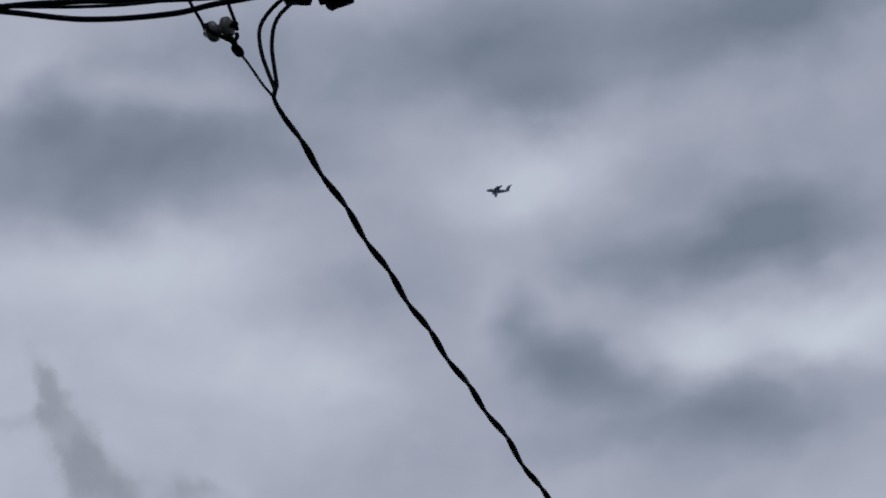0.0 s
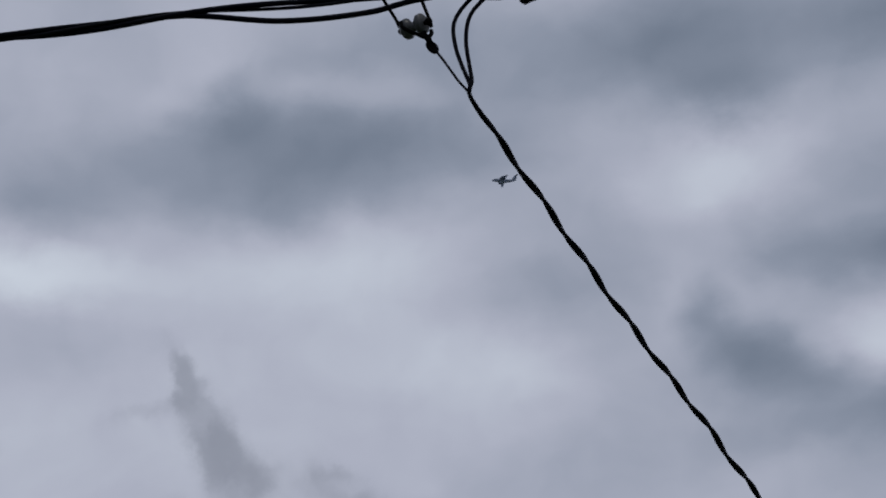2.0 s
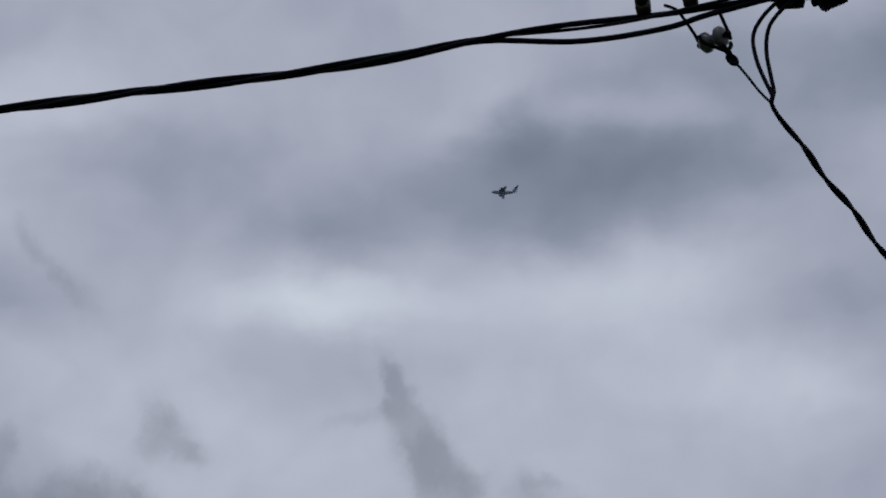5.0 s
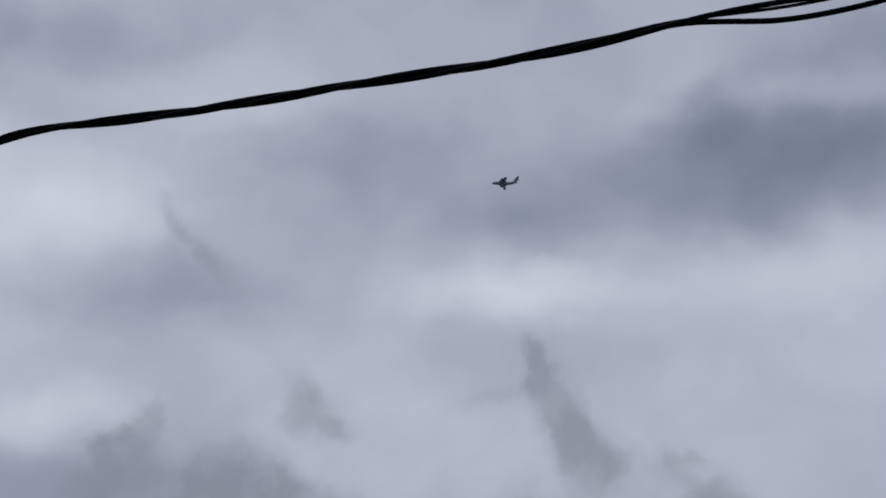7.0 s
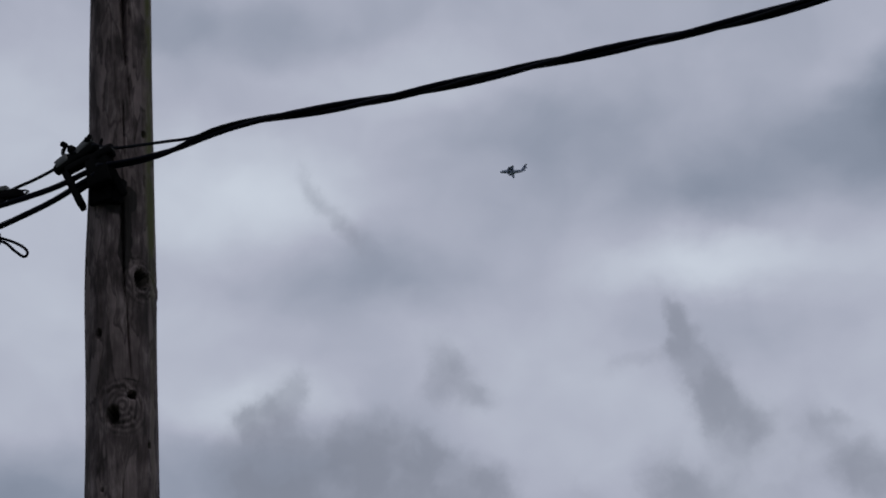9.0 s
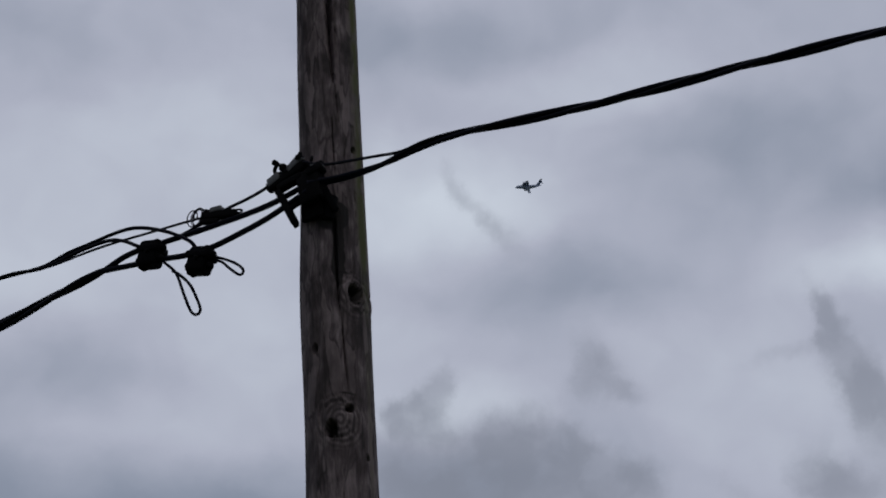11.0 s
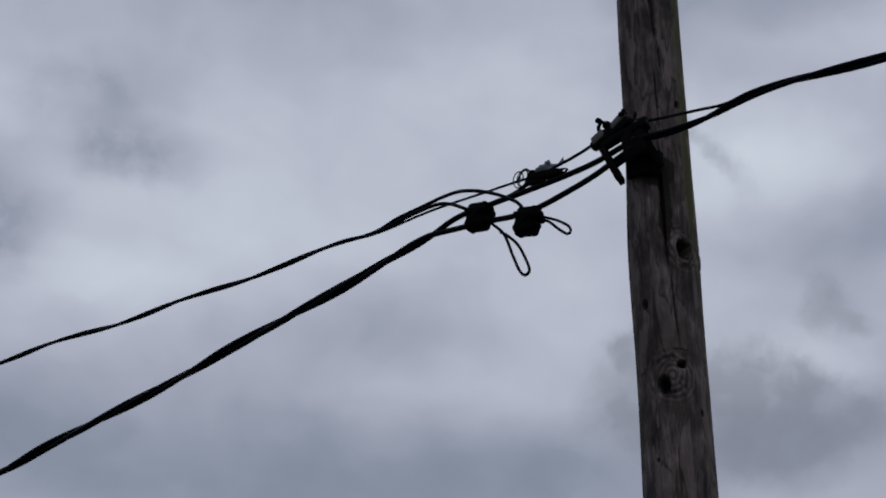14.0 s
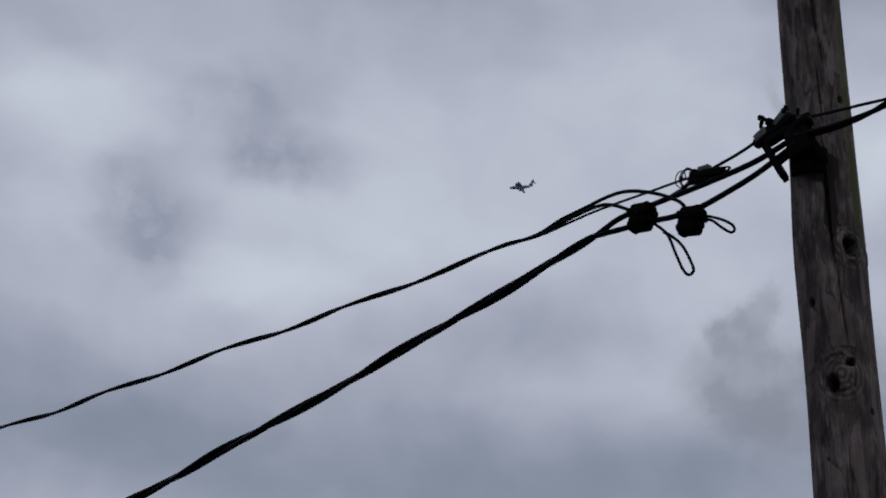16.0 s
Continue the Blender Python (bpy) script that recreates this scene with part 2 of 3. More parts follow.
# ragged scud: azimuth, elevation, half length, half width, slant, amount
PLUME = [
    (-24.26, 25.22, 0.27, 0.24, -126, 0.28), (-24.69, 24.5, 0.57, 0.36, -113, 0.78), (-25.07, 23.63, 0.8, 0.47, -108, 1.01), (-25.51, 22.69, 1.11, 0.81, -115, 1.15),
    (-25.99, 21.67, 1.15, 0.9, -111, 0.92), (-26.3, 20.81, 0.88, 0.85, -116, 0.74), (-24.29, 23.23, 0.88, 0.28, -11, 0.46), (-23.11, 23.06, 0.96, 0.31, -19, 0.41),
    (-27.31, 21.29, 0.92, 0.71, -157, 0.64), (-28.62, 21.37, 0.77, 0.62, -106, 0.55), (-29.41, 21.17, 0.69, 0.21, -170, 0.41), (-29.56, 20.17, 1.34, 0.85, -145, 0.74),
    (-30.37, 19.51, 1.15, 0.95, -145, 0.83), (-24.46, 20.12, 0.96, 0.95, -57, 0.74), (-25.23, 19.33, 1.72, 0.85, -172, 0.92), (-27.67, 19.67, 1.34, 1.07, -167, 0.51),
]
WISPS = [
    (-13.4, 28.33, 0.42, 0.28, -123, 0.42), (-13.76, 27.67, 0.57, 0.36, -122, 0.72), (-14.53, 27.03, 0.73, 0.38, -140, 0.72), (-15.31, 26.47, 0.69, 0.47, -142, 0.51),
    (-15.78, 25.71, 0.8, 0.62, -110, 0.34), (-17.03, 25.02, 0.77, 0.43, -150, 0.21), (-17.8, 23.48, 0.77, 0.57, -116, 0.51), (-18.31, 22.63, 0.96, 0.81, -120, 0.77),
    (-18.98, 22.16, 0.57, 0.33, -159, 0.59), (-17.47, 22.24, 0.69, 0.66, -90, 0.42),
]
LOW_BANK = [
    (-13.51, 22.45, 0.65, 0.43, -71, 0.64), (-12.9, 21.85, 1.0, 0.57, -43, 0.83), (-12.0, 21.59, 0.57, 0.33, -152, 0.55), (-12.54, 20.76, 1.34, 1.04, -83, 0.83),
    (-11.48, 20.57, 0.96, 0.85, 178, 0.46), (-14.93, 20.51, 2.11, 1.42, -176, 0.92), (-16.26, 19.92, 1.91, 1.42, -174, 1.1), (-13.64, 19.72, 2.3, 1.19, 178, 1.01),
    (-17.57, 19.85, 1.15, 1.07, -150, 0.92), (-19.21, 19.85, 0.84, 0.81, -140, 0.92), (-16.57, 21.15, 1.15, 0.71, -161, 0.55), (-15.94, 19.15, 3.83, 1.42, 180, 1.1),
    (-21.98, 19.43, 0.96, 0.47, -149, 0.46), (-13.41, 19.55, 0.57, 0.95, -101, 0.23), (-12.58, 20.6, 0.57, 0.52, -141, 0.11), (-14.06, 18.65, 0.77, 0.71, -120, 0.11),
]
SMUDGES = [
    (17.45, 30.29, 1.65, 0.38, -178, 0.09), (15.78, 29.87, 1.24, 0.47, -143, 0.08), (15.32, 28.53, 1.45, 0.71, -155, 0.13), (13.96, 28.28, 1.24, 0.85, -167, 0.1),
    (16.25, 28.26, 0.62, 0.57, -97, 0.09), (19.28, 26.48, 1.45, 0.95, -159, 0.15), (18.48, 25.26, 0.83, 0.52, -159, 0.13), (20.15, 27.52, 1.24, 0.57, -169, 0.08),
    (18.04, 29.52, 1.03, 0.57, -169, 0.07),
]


def strokes(g, where, spots, total, edge=1.6):
    """Adds soft slanted ellipses to a value."""
    for a, e, length, width, slant, amount in spots:
        m = g.n.new("ShaderNodeMapping")
        m.vector_type = "TEXTURE"
        m.inputs["Location"].default_value = (a, e, 0)
        m.inputs["Rotation"].default_value = (0, 0, radians(slant))
        m.inputs["Scale"].default_value = (length, width, 1)
        g.put(m.inputs["Vector"], where)
        d = g.vec("LENGTH", g.vec("MULTIPLY", m.outputs[0], (1, 1, 0)))
        total = g.math("ADD", total, g.math("MULTIPLY", g.span(d, edge, 0.0), amount))
    return total


def ceiling_material():
    g = Graph("grey_cloud_ceiling")
    uv = g.coord("UV")
    p = warped(g, uv, 3.0, 0.55)
    v = g.math("ADD", 0.44, g.math("MULTIPLY", g.math("SUBTRACT", g.noise(g.vec("MULTIPLY", p, (0.8, 1.2, 1)), 0.22, 3, 0.45), 0.5), 0.35))
    v = g.math("ADD", v, g.math("MULTIPLY", g.math("SUBTRACT", g.noise(p, 0.7, 3, 0.45), 0.5), 0.10))
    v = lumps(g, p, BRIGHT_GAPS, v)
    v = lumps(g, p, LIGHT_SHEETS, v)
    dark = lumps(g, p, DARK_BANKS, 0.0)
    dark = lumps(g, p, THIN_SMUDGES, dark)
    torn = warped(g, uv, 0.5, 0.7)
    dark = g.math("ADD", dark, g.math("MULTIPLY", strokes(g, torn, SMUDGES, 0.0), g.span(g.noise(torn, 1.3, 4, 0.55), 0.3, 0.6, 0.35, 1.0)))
    v = g.math("SUBTRACT", v, dark)
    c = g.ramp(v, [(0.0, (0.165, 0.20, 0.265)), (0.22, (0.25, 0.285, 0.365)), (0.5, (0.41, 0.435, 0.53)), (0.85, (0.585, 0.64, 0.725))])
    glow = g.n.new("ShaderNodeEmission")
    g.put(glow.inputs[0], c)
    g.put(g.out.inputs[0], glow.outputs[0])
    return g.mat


def scud_material():
    g = Graph("thin_grey_scud")
    uv = g.coord("UV")
    p = warped(g, uv, 0.35, 0.75, (1.5, 1.4, 1))
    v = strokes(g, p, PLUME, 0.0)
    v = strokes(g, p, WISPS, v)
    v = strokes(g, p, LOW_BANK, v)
    shred = g.noise(g.vec("MULTIPLY", p, (1.2, 1.0, 1)), 1.25, 4, 0.5)
    torn = g.span(g.math("SUBTRACT", v, g.math("MULTIPLY", shred, 0.65)), -0.45, 0.85)
    thick = g.math("SUBTRACT", 1.0, g.math("POWER", 2.718, g.math("MULTIPLY", v, -1.5)))
    body = g.span(g.noise(p, 0.8, 3, 0.45), 0.32, 0.62, 0.65, 1.0)
    alpha = g.math("MULTIPLY", g.math("MULTIPLY", g.math("MULTIPLY", torn, thick), body), 0.80)
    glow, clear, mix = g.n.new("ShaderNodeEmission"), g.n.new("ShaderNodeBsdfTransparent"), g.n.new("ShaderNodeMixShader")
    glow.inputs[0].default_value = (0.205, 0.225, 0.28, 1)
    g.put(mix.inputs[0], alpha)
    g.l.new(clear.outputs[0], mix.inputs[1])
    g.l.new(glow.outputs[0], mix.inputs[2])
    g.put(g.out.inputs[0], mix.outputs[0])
    return g.mat


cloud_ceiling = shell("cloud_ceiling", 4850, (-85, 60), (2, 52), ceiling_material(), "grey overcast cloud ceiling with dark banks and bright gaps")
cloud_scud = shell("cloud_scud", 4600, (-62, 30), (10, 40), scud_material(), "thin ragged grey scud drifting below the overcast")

# ---------------------------------------------------------------- utility pole
POLE_BASE, LEAN_X, LEAN_Y = (0.183, 7.162), -0.0655, -0.001


def pole_radius(z):
    return 0.125 + 0.006 * (5.8 - z)


# share of the half width, height, half width and half height of each hole, depth
HOLES = [(0.70, 5.811, 0.011, 0.013, 0.06), (0.56, 5.170, 0.030, 0.036, 0.06), (-0.65, 4.939, 0.011, 0.018, 0.06),
         (-0.25, 4.604, 0.022, 0.030, 0.06), (0.26, 4.685, 0.016, 0.016, 0.05), (0.72, 4.51, 0.007, 0.014, 0.02), (-0.55, 4.32, 0.006, 0.008, 0.02)]
KNOTS = [(0.54, 5.170, 0.075), (0.0, 4.645, 0.10)]
# share of the half width at the top, at the bottom, heights, half width, depth
SPLITS = [(-0.06, 0.14, 7.05, 6.10, 0.020, 0.07), (0.20, 0.28, 6.10, 5.90, 0.004, 0.015), (0.03, 0.08, 5.94, 5.68, 0.0035, 0.035),
          (-0.12, 0.00, 6.00, 5.78, 0.0022, 0.010), (0.02, 0.06, 5.50, 5.22, 0.009, 0.035), (0.04, 0.10, 5.28, 5.08, 0.005, 0.03),
          (0.14, 0.24, 5.06, 4.74, 0.003, 0.03), (-0.62, -0.56, 5.30, 4.98, 0.002, 0.008), (0.0, 0.05, 4.50, 4.1, 0.002, 0.012),
          (0.62, 0.60, 4.50, 4.25, 0.003, 0.01), (-0.1, -0.1, 4.40, 3.9, 0.002, 0.01), (0.45, 0.38, 5.85, 5.70, 0.002, 0.008), (-0.5, -0.45, 6.6, 6.2, 0.002, 0.006)]


def pole_mesh():
    front = np.radians(np.linspace(-100, 100, 190))
    back = np.radians(np.linspace(100, 260, 34)[1:-1])
    th = np.concatenate([front, back])
    zs = np.concatenate([np.linspace(-0.9, 3.7, 60), np.linspace(3.7, 6.9, 520)[1:], np.linspace(6.9, 8.6, 30)[1:]])
    Th, Z = np.meshgrid(th, zs)
    K = np.sin(Th)
    facing = np.cos(Th) > -0.1
    R = 0.125 + 0.006 * (5.8 - Z)
    X = K * R
    d = np.zeros_like(R)
    flat = [(float(a), float(b)) for a, b in zip(Th.ravel(), Z.ravel())]
    grain = np.array([noise.fractal((math.cos(a) * 7, math.sin(a) * 7, b * 0.5), 1.0, 2.0, 4) for a, b in flat]).reshape(R.shape)
    fine = np.array([noise.noise((math.cos(a) * 28, math.sin(a) * 28, b * 2.0)) for a, b in flat]).reshape(R.shape)
    broad = np.array([noise.noise((math.cos(a) * 1.2, math.sin(a) * 1.2, b * 1.6)) for a, b in flat]).reshape(R.shape)
    d += 0.0034 * grain + 0.0018 * fine + 0.0035 * broad
    d -= 0.004 * np.clip(grain - 0.35, 0, 1)
    d += 0.009 * np.exp(-((Z - 5.12) / 0.36) ** 2) * np.clip(-K, 0, 1) ** 2
    for k, z, size in KNOTS:
        q = np.hypot((X - k * R) / size, (Z - z) / (size * 0.95))
        swirl = np.arctan2(Z - z, X - k * R)
        ring = 0.5 + 0.5 * np.cos(q * 19 + 1.3 * np.sin(swirl * 2) + 3 * grain)
        d += facing * (0.012 * np.exp(-q ** 2 * 1.6) - 0.006 * ring * np.exp(-((q - 0.7) / 0.35) ** 2))
    for k, z, w, h, depth in HOLES:
        q = np.hypot((X - k * R) / (w * max(0.55, math.sqrt(1 - k * k))), (Z - z) / h) + 0.25 * fine
        d -= facing * depth * np.clip((1.15 - q) / 0.3, 0, 1)
    for k0, k1, z0, z1, w, depth in SPLITS:
        f = (z0 - Z) / (z0 - z1)
        kk = k0 + (k1 - k0) * np.clip(f, 0, 1) + 0.03 * grain
        taper = np.sqrt(np.clip(1 - (2 * np.clip(f, 0, 1) - 1) ** 2, 0, 1)) * ((f > 0) & (f < 1))
        q = np.abs(X - kk * R) / (w * (taper + 1e-4) * (1 + 0.5 * fine))
        d -= facing * depth * taper * np.clip(1.2 - q, 0, 1)
    R = R + d
    px = POLE_BASE[0] + LEAN_X * Z + np.sin(Th) * R
    py = POLE_BASE[1] + LEAN_Y * Z - np.cos(Th) * R
    n, rows = len(th), len(zs)
    verts = np.stack([px, py, Z], -1).reshape(-1, 3).tolist()
    faces = [(j * n + i, j * n + (i + 1) % n, (j + 1) * n + (i + 1) % n, (j + 1) * n + i) for j in range(rows - 1) for i in range(n)]
    faces += [tuple(range(n))[::-1], tuple(range((rows - 1) * n, rows * n))]
    me = bpy.data.meshes.new("shaft")
    me.from_pydata(verts, [], faces)
    uv = me.uv_layers.new(name="around_and_up")
    idx = np.empty(len(me.loops), dtype=np.int64)
    me.loops.foreach_get("vertex_index", idx)
    flatuv = np.stack([Th.ravel()[idx] * 0.13, Z.ravel()[idx]], 1)
    uv.data.foreach_set("uv", flatuv.astype(np.float32).ravel())
    return me


def wood_material():
    g = Graph("weathered_grey_pole_wood")
    uv = g.coord("UV")
    p = g.vec("MULTIPLY", uv, (1.0, 0.07, 1.0))
    bend = g.vec("MULTIPLY", g.vec("SUBTRACT", g.noise(uv, 6.0, 3, colour=True), (0.5, 0.5, 0.5)), (0.05, 0.004, 0))
    p = g.vec("ADD", p, bend)
    streak = g.noise(p, 70, 6, 0.6)
    fine = g.noise(p, 260, 4, 0.6)
    patch = g.noise(g.vec("MULTIPLY", uv, (1.0, 0.35, 1.0)), 14, 5, 0.6)
    f = g.math("ADD", g.math("MULTIPLY", streak, 0.32), g.math("ADD", g.math("MULTIPLY", fine, 0.16), g.math("MULTIPLY", patch, 0.52)))
    # growth rings crowd round the knots
    swirl = 0.0
    for a, e, w, h in ((0.075, 5.165, 0.085, 0.11), (0.0, 4.64, 0.10, 0.12)):
        q = g.vec("LENGTH", g.vec("MULTIPLY", g.vec("SUBTRACT", g.vec("ADD", uv, g.vec("MULTIPLY", bend, (0.4, 3.0, 0))), (a, e, 0)), (1 / w, 1 / h, 0)))
        rings = g.math("MULTIPLY", g.math("SINE", g.math("MULTIPLY", q, 34.0)), g.span(q, 1.25, 0.35))
        swirl = g.math("ADD", swirl, rings)
    f = g.math("ADD", f, g.math("MULTIPLY", swirl, 0.055))
    c = g.ramp(f, [(0.34, (0.014, 0.011, 0.011)), (0.44, (0.058, 0.045, 0.047)), (0.52, (0.155, 0.122, 0.126)), (0.63, (0.36, 0.30, 0.305))])
    # flaked patches with dark edges
    flake = g.noise(g.vec("ADD", g.vec("MULTIPLY", uv, (1.0, 0.17, 1.0)), bend), 19, 2, 0.45)
    bare = g.span(flake, 0.53, 0.555)
    edge = g.math("MULTIPLY", g.span(flake, 0.505, 0.535), g.span(flake, 0.56, 0.535))
    c = g.mix(g.math("MULTIPLY", bare, 0.55), c, (0.29, 0.232, 0.236))
    c = g.mix(g.math("MULTIPLY", edge, 0.6), c, (0.03, 0.023, 0.023))
    blotch = g.span(g.noise(g.vec("MULTIPLY", uv, (1.0, 0.5, 1.0)), 9, 4, 0.6), 0.42, 0.66)
    c = g.mix(g.math("MULTIPLY", blotch, 0.6), c, (0.050, 0.038, 0.039))
    # charred, resin-dark knots; the shade inside the holes is painted on too
    kw = g.vec("ADD", uv, g.vec("MULTIPLY", bend, (0.35, 2.5, 0)))
    knot_and_hole_shade = lumps(g, kw, [(0.077, 5.165, 0.046, 0.058, 1.7), (0.082, 5.10, 0.050, 0.016, 0.9), (0.100, 5.02, 0.030, 0.060, 0.5), (-0.033, 4.604, 0.032, 0.040, 1.7), (-0.010, 4.575, 0.030, 0.012, 0.9), (0.034, 4.685, 0.024, 0.022, 1.6),
                         (0.035, 4.75, 0.06, 0.010, 0.9), (0.03, 4.63, 0.015, 0.025, 0.8), (0.101, 5.811, 0.015, 0.016, 1.7), (-0.092, 4.939, 0.014, 0.022, 1.7), (0.110, 4.51, 0.010, 0.020, 1.2),
                         (0.03, 5.25, 0.05, 0.010, 0.9), (-0.02, 4.52, 0.09, 0.008, 0.5)], 0.0, 1.25)
    c = g.mix(g.span(knot_and_hole_shade, 0.3, 0.9, 0, 0.9), c, (0.014, 0.010, 0.009))
    # green algae on the weather side
    moss = lumps(g, uv, [(0.140, 6.5, 0.040, 1.7, 1.2), (0.145, 5.50, 0.042, 0.32, 1.2), (0.128, 4.4, 0.02, 0.5, 0.4)], 0.0, 1.4)
    c = g.mix(g.math("MULTIPLY", g.math("MULTIPLY", moss, g.span(patch, 0.3, 0.55)), 0.85, clamp=True), c, (0.085, 0.092, 0.030))
    # tarry run below the clamp, plus painted shade on the wood around the clamp
    w = g.vec("ADD", uv, g.vec("MULTIPLY", bend, (1.2, 3.0, 0)))
    tar_and_shade = lumps(g, w, [(-0.01, 5.50, 0.09, 0.09, 1.6), (0.034, 5.50, 0.022, 0.050, 1.3), (0.012, 5.33, 0.026, 0.16, 2.2)], 0.0, 1.3)
    c = g.mix(g.span(tar_and_shade, 0.45, 0.75, 0, 0.93), c, (0.012, 0.010, 0.010))
    g.bump(g.math("ADD", streak, g.math("MULTIPLY", fine, 0.5)), 0.5, 0.004)
    return g.surface(c, 0.88)


pole = thing("utility_pole", "weathered grey-brown wooden utility pole with knots and drying cracks", "utility pole", at=(0.178, 7.162, 0))
WOOD = wood_material()
shaft = mesh_object("shaft", pole_mesh(), WOOD, pole)
shaft.matrix_parent_inverse = pole.matrix_world.inverted()

# ---------------------------------------------------------------- overhead line
LINE_O = Vector((-0.2, 7.0, 0))
LINE_U = Vector((0.8331, -0.5531, 0))
LINE_N = Vector((0.5531, 0.8331, 0))


def at(s, z, o=0.0):
    """A place on the line: metres along it from the pole, height, metres behind it."""
    return LINE_O + LINE_U * s + LINE_N * o + Vector((0, 0, z))


def on_line(points):
    return [at(*q) for q in points]


LINE_TURN = Matrix((LINE_U, LINE_N, (0, 0, 1))).transposed().to_4x4()


def wire(name, path, radius, mat, parent, label="", sides=10):
    ob = tagged(mesh_object(name, tube(path, radius, sides), mat, parent), label)
    if parent is not None:
        ob.matrix_parent_inverse = parent.matrix_world.inverted()
    return ob


# span from the pole past the branching point
span_cable = thing("overhead_cable", "twisted black insulated overhead cable running from the pole", "cable", at=at(-0.003, 5.645))
SPAN = [(0.5, 5.666), (0.98, 5.629), (1.45, 5.598), (1.85, 5.579), (2.36, 5.557), (2.65, 5.553), (2.96, 5.561)]
wire("conductor", twist(smooth_path(on_line([(-0.064, 5.615, -0.05), (0.098, 5.612, -0.03), (0.25, 5.635), *SPAN, (3.295, 5.559), (3.651, 5.556), (4.259, 5.557), (6, 5.6), (14, 6)])),
                        1.83, 0.0098, 1.15, 0.25), 0.0099, RUBBER, span_cable)
wire("conductor", twist(smooth_path(on_line([(-0.064, 5.609, -0.04), (0.098, 5.606, -0.02), (0.25, 5.629), *SPAN, (3.295, 5.496), (3.58, 5.491), (3.773, 5.522), (4.259, 5.557), (6, 5.6), (14, 6)])),
                        1.83 + math.pi, 0.0098, 1.15, 0.25, 3.05), 0.0099, RUBBER, span_cable)
wire("messenger_wire", twist(smooth_path(on_line([(-0.085, 5.711, -0.06), (-0.004, 5.690, -0.03), (0.148, 5.686), (0.24, 5.675), (0.342, 5.663), *SPAN, (3.295, 5.559), (3.651, 5.556), (4.259, 5.557), (6, 5.6), (14, 6)])),
                             1.83 + math.pi / 2, 0.0132, 1.15, 0.3), 0.0060, ALUMINIUM, span_cable, "bare stranded messenger wire")

# span beyond the pole, hanging lower
low_cable = thing("overhead_cable", "thick twisted black overhead cable sagging away from the pole", "cable", at=at(-0.205, 5.593))
LOW = [(-1.187, 5.512), (-1.59, 5.421), (-1.923, 5.362), (-2.277, 5.296), (-2.63, 5.219), (-3.417, 5.098), (-4.042, 4.988), (-6, 4.79), (-10, 4.57), (-20, 4.67)]
wire("conductor", twist(smooth_path(on_line([(-0.064, 5.62, -0.04), (-0.135, 5.618, -0.02), (-0.276, 5.604), (-0.412, 5.591), (-0.604, 5.582), (-0.786, 5.577), (-0.972, 5.569), *LOW])),
                        0.6, 0.0117, 1.25, 0.95), 0.0118, RUBBER, low_cable)
wire("conductor", twist(smooth_path(on_line([(-0.064, 5.579, -0.05), (-0.132, 5.571, -0.03), (-0.276, 5.538, -0.01), (-0.408, 5.506, -0.01), (-0.557, 5.487), (-0.682, 5.486), (-0.781, 5.498), (-0.925, 5.512), (-1.065, 5.52), *LOW])),
                        0.6 + math.pi, 0.0117, 1.25, 0.95), 0.0118, RUBBER, low_cable)
wire("messenger_wire", twist(smooth_path(on_line([(-0.166, 5.705, -0.05), (-0.281, 5.683, -0.01), (-0.388, 5.662), (-0.483, 5.645), (-0.606, 5.62, 0.01), (-0.73, 5.593, 0.012), (-0.863, 5.579, 0.012), (-0.972, 5.574, 0.012), *LOW])),
                             0.6 + math.pi / 2, 0.0137, 1.25, 0.95), 0.0065, ALUMINIUM, low_cable, "bare stranded messenger wire")

# thinner cable above it
branch_cable = thing("service_cable", "thin twisted black service cable fanning out to the connectors", "cable", at=at(-1.419, 5.642))
UP = [(-1.622, 5.636), (-1.814, 5.633), (-2.309, 5.626), (-2.884, 5.624), (-3.511, 5.635), (-4.449, 5.642), (-5.457, 5.663), (-8, 5.82), (-20, 6.37)]
wire("conductor", twist(smooth_path(on_line([(-0.61, 5.486, -0.03), (-0.641, 5.526, -0.03), (-0.76, 5.6, -0.03), (-0.908, 5.664, -0.02), (-1.027, 5.685, -0.01), (-1.203, 5.676), (-1.323, 5.663), (-1.44, 5.64), *UP])),
                        0.0, 0.0078, 0.9, 0.75), 0.0078, RUBBER, branch_cable)
wire("conductor", twist(smooth_path(on_line([(-0.884, 5.561, -0.03), (-0.919, 5.581, -0.03), (-0.992, 5.625, -0.02), (-1.083, 5.657, -0.01), (-1.231, 5.658), (-1.44, 5.629), *UP])),
                        math.pi, 0.0078, 0.9, 0.5), 0.0078, RUBBER, branch_cable)
wire("messenger_wire", twist(smooth_path(on_line([(-0.56, 5.633), (-0.636, 5.639), (-0.707, 5.641), (-0.834, 5.642), (-1.126, 5.644), (-1.425, 5.625), *UP])),
                             math.pi / 2, 0.0100, 0.9, 0.8), 0.0052, ALUMINIUM, branch_cable, "thin bare messenger wire")


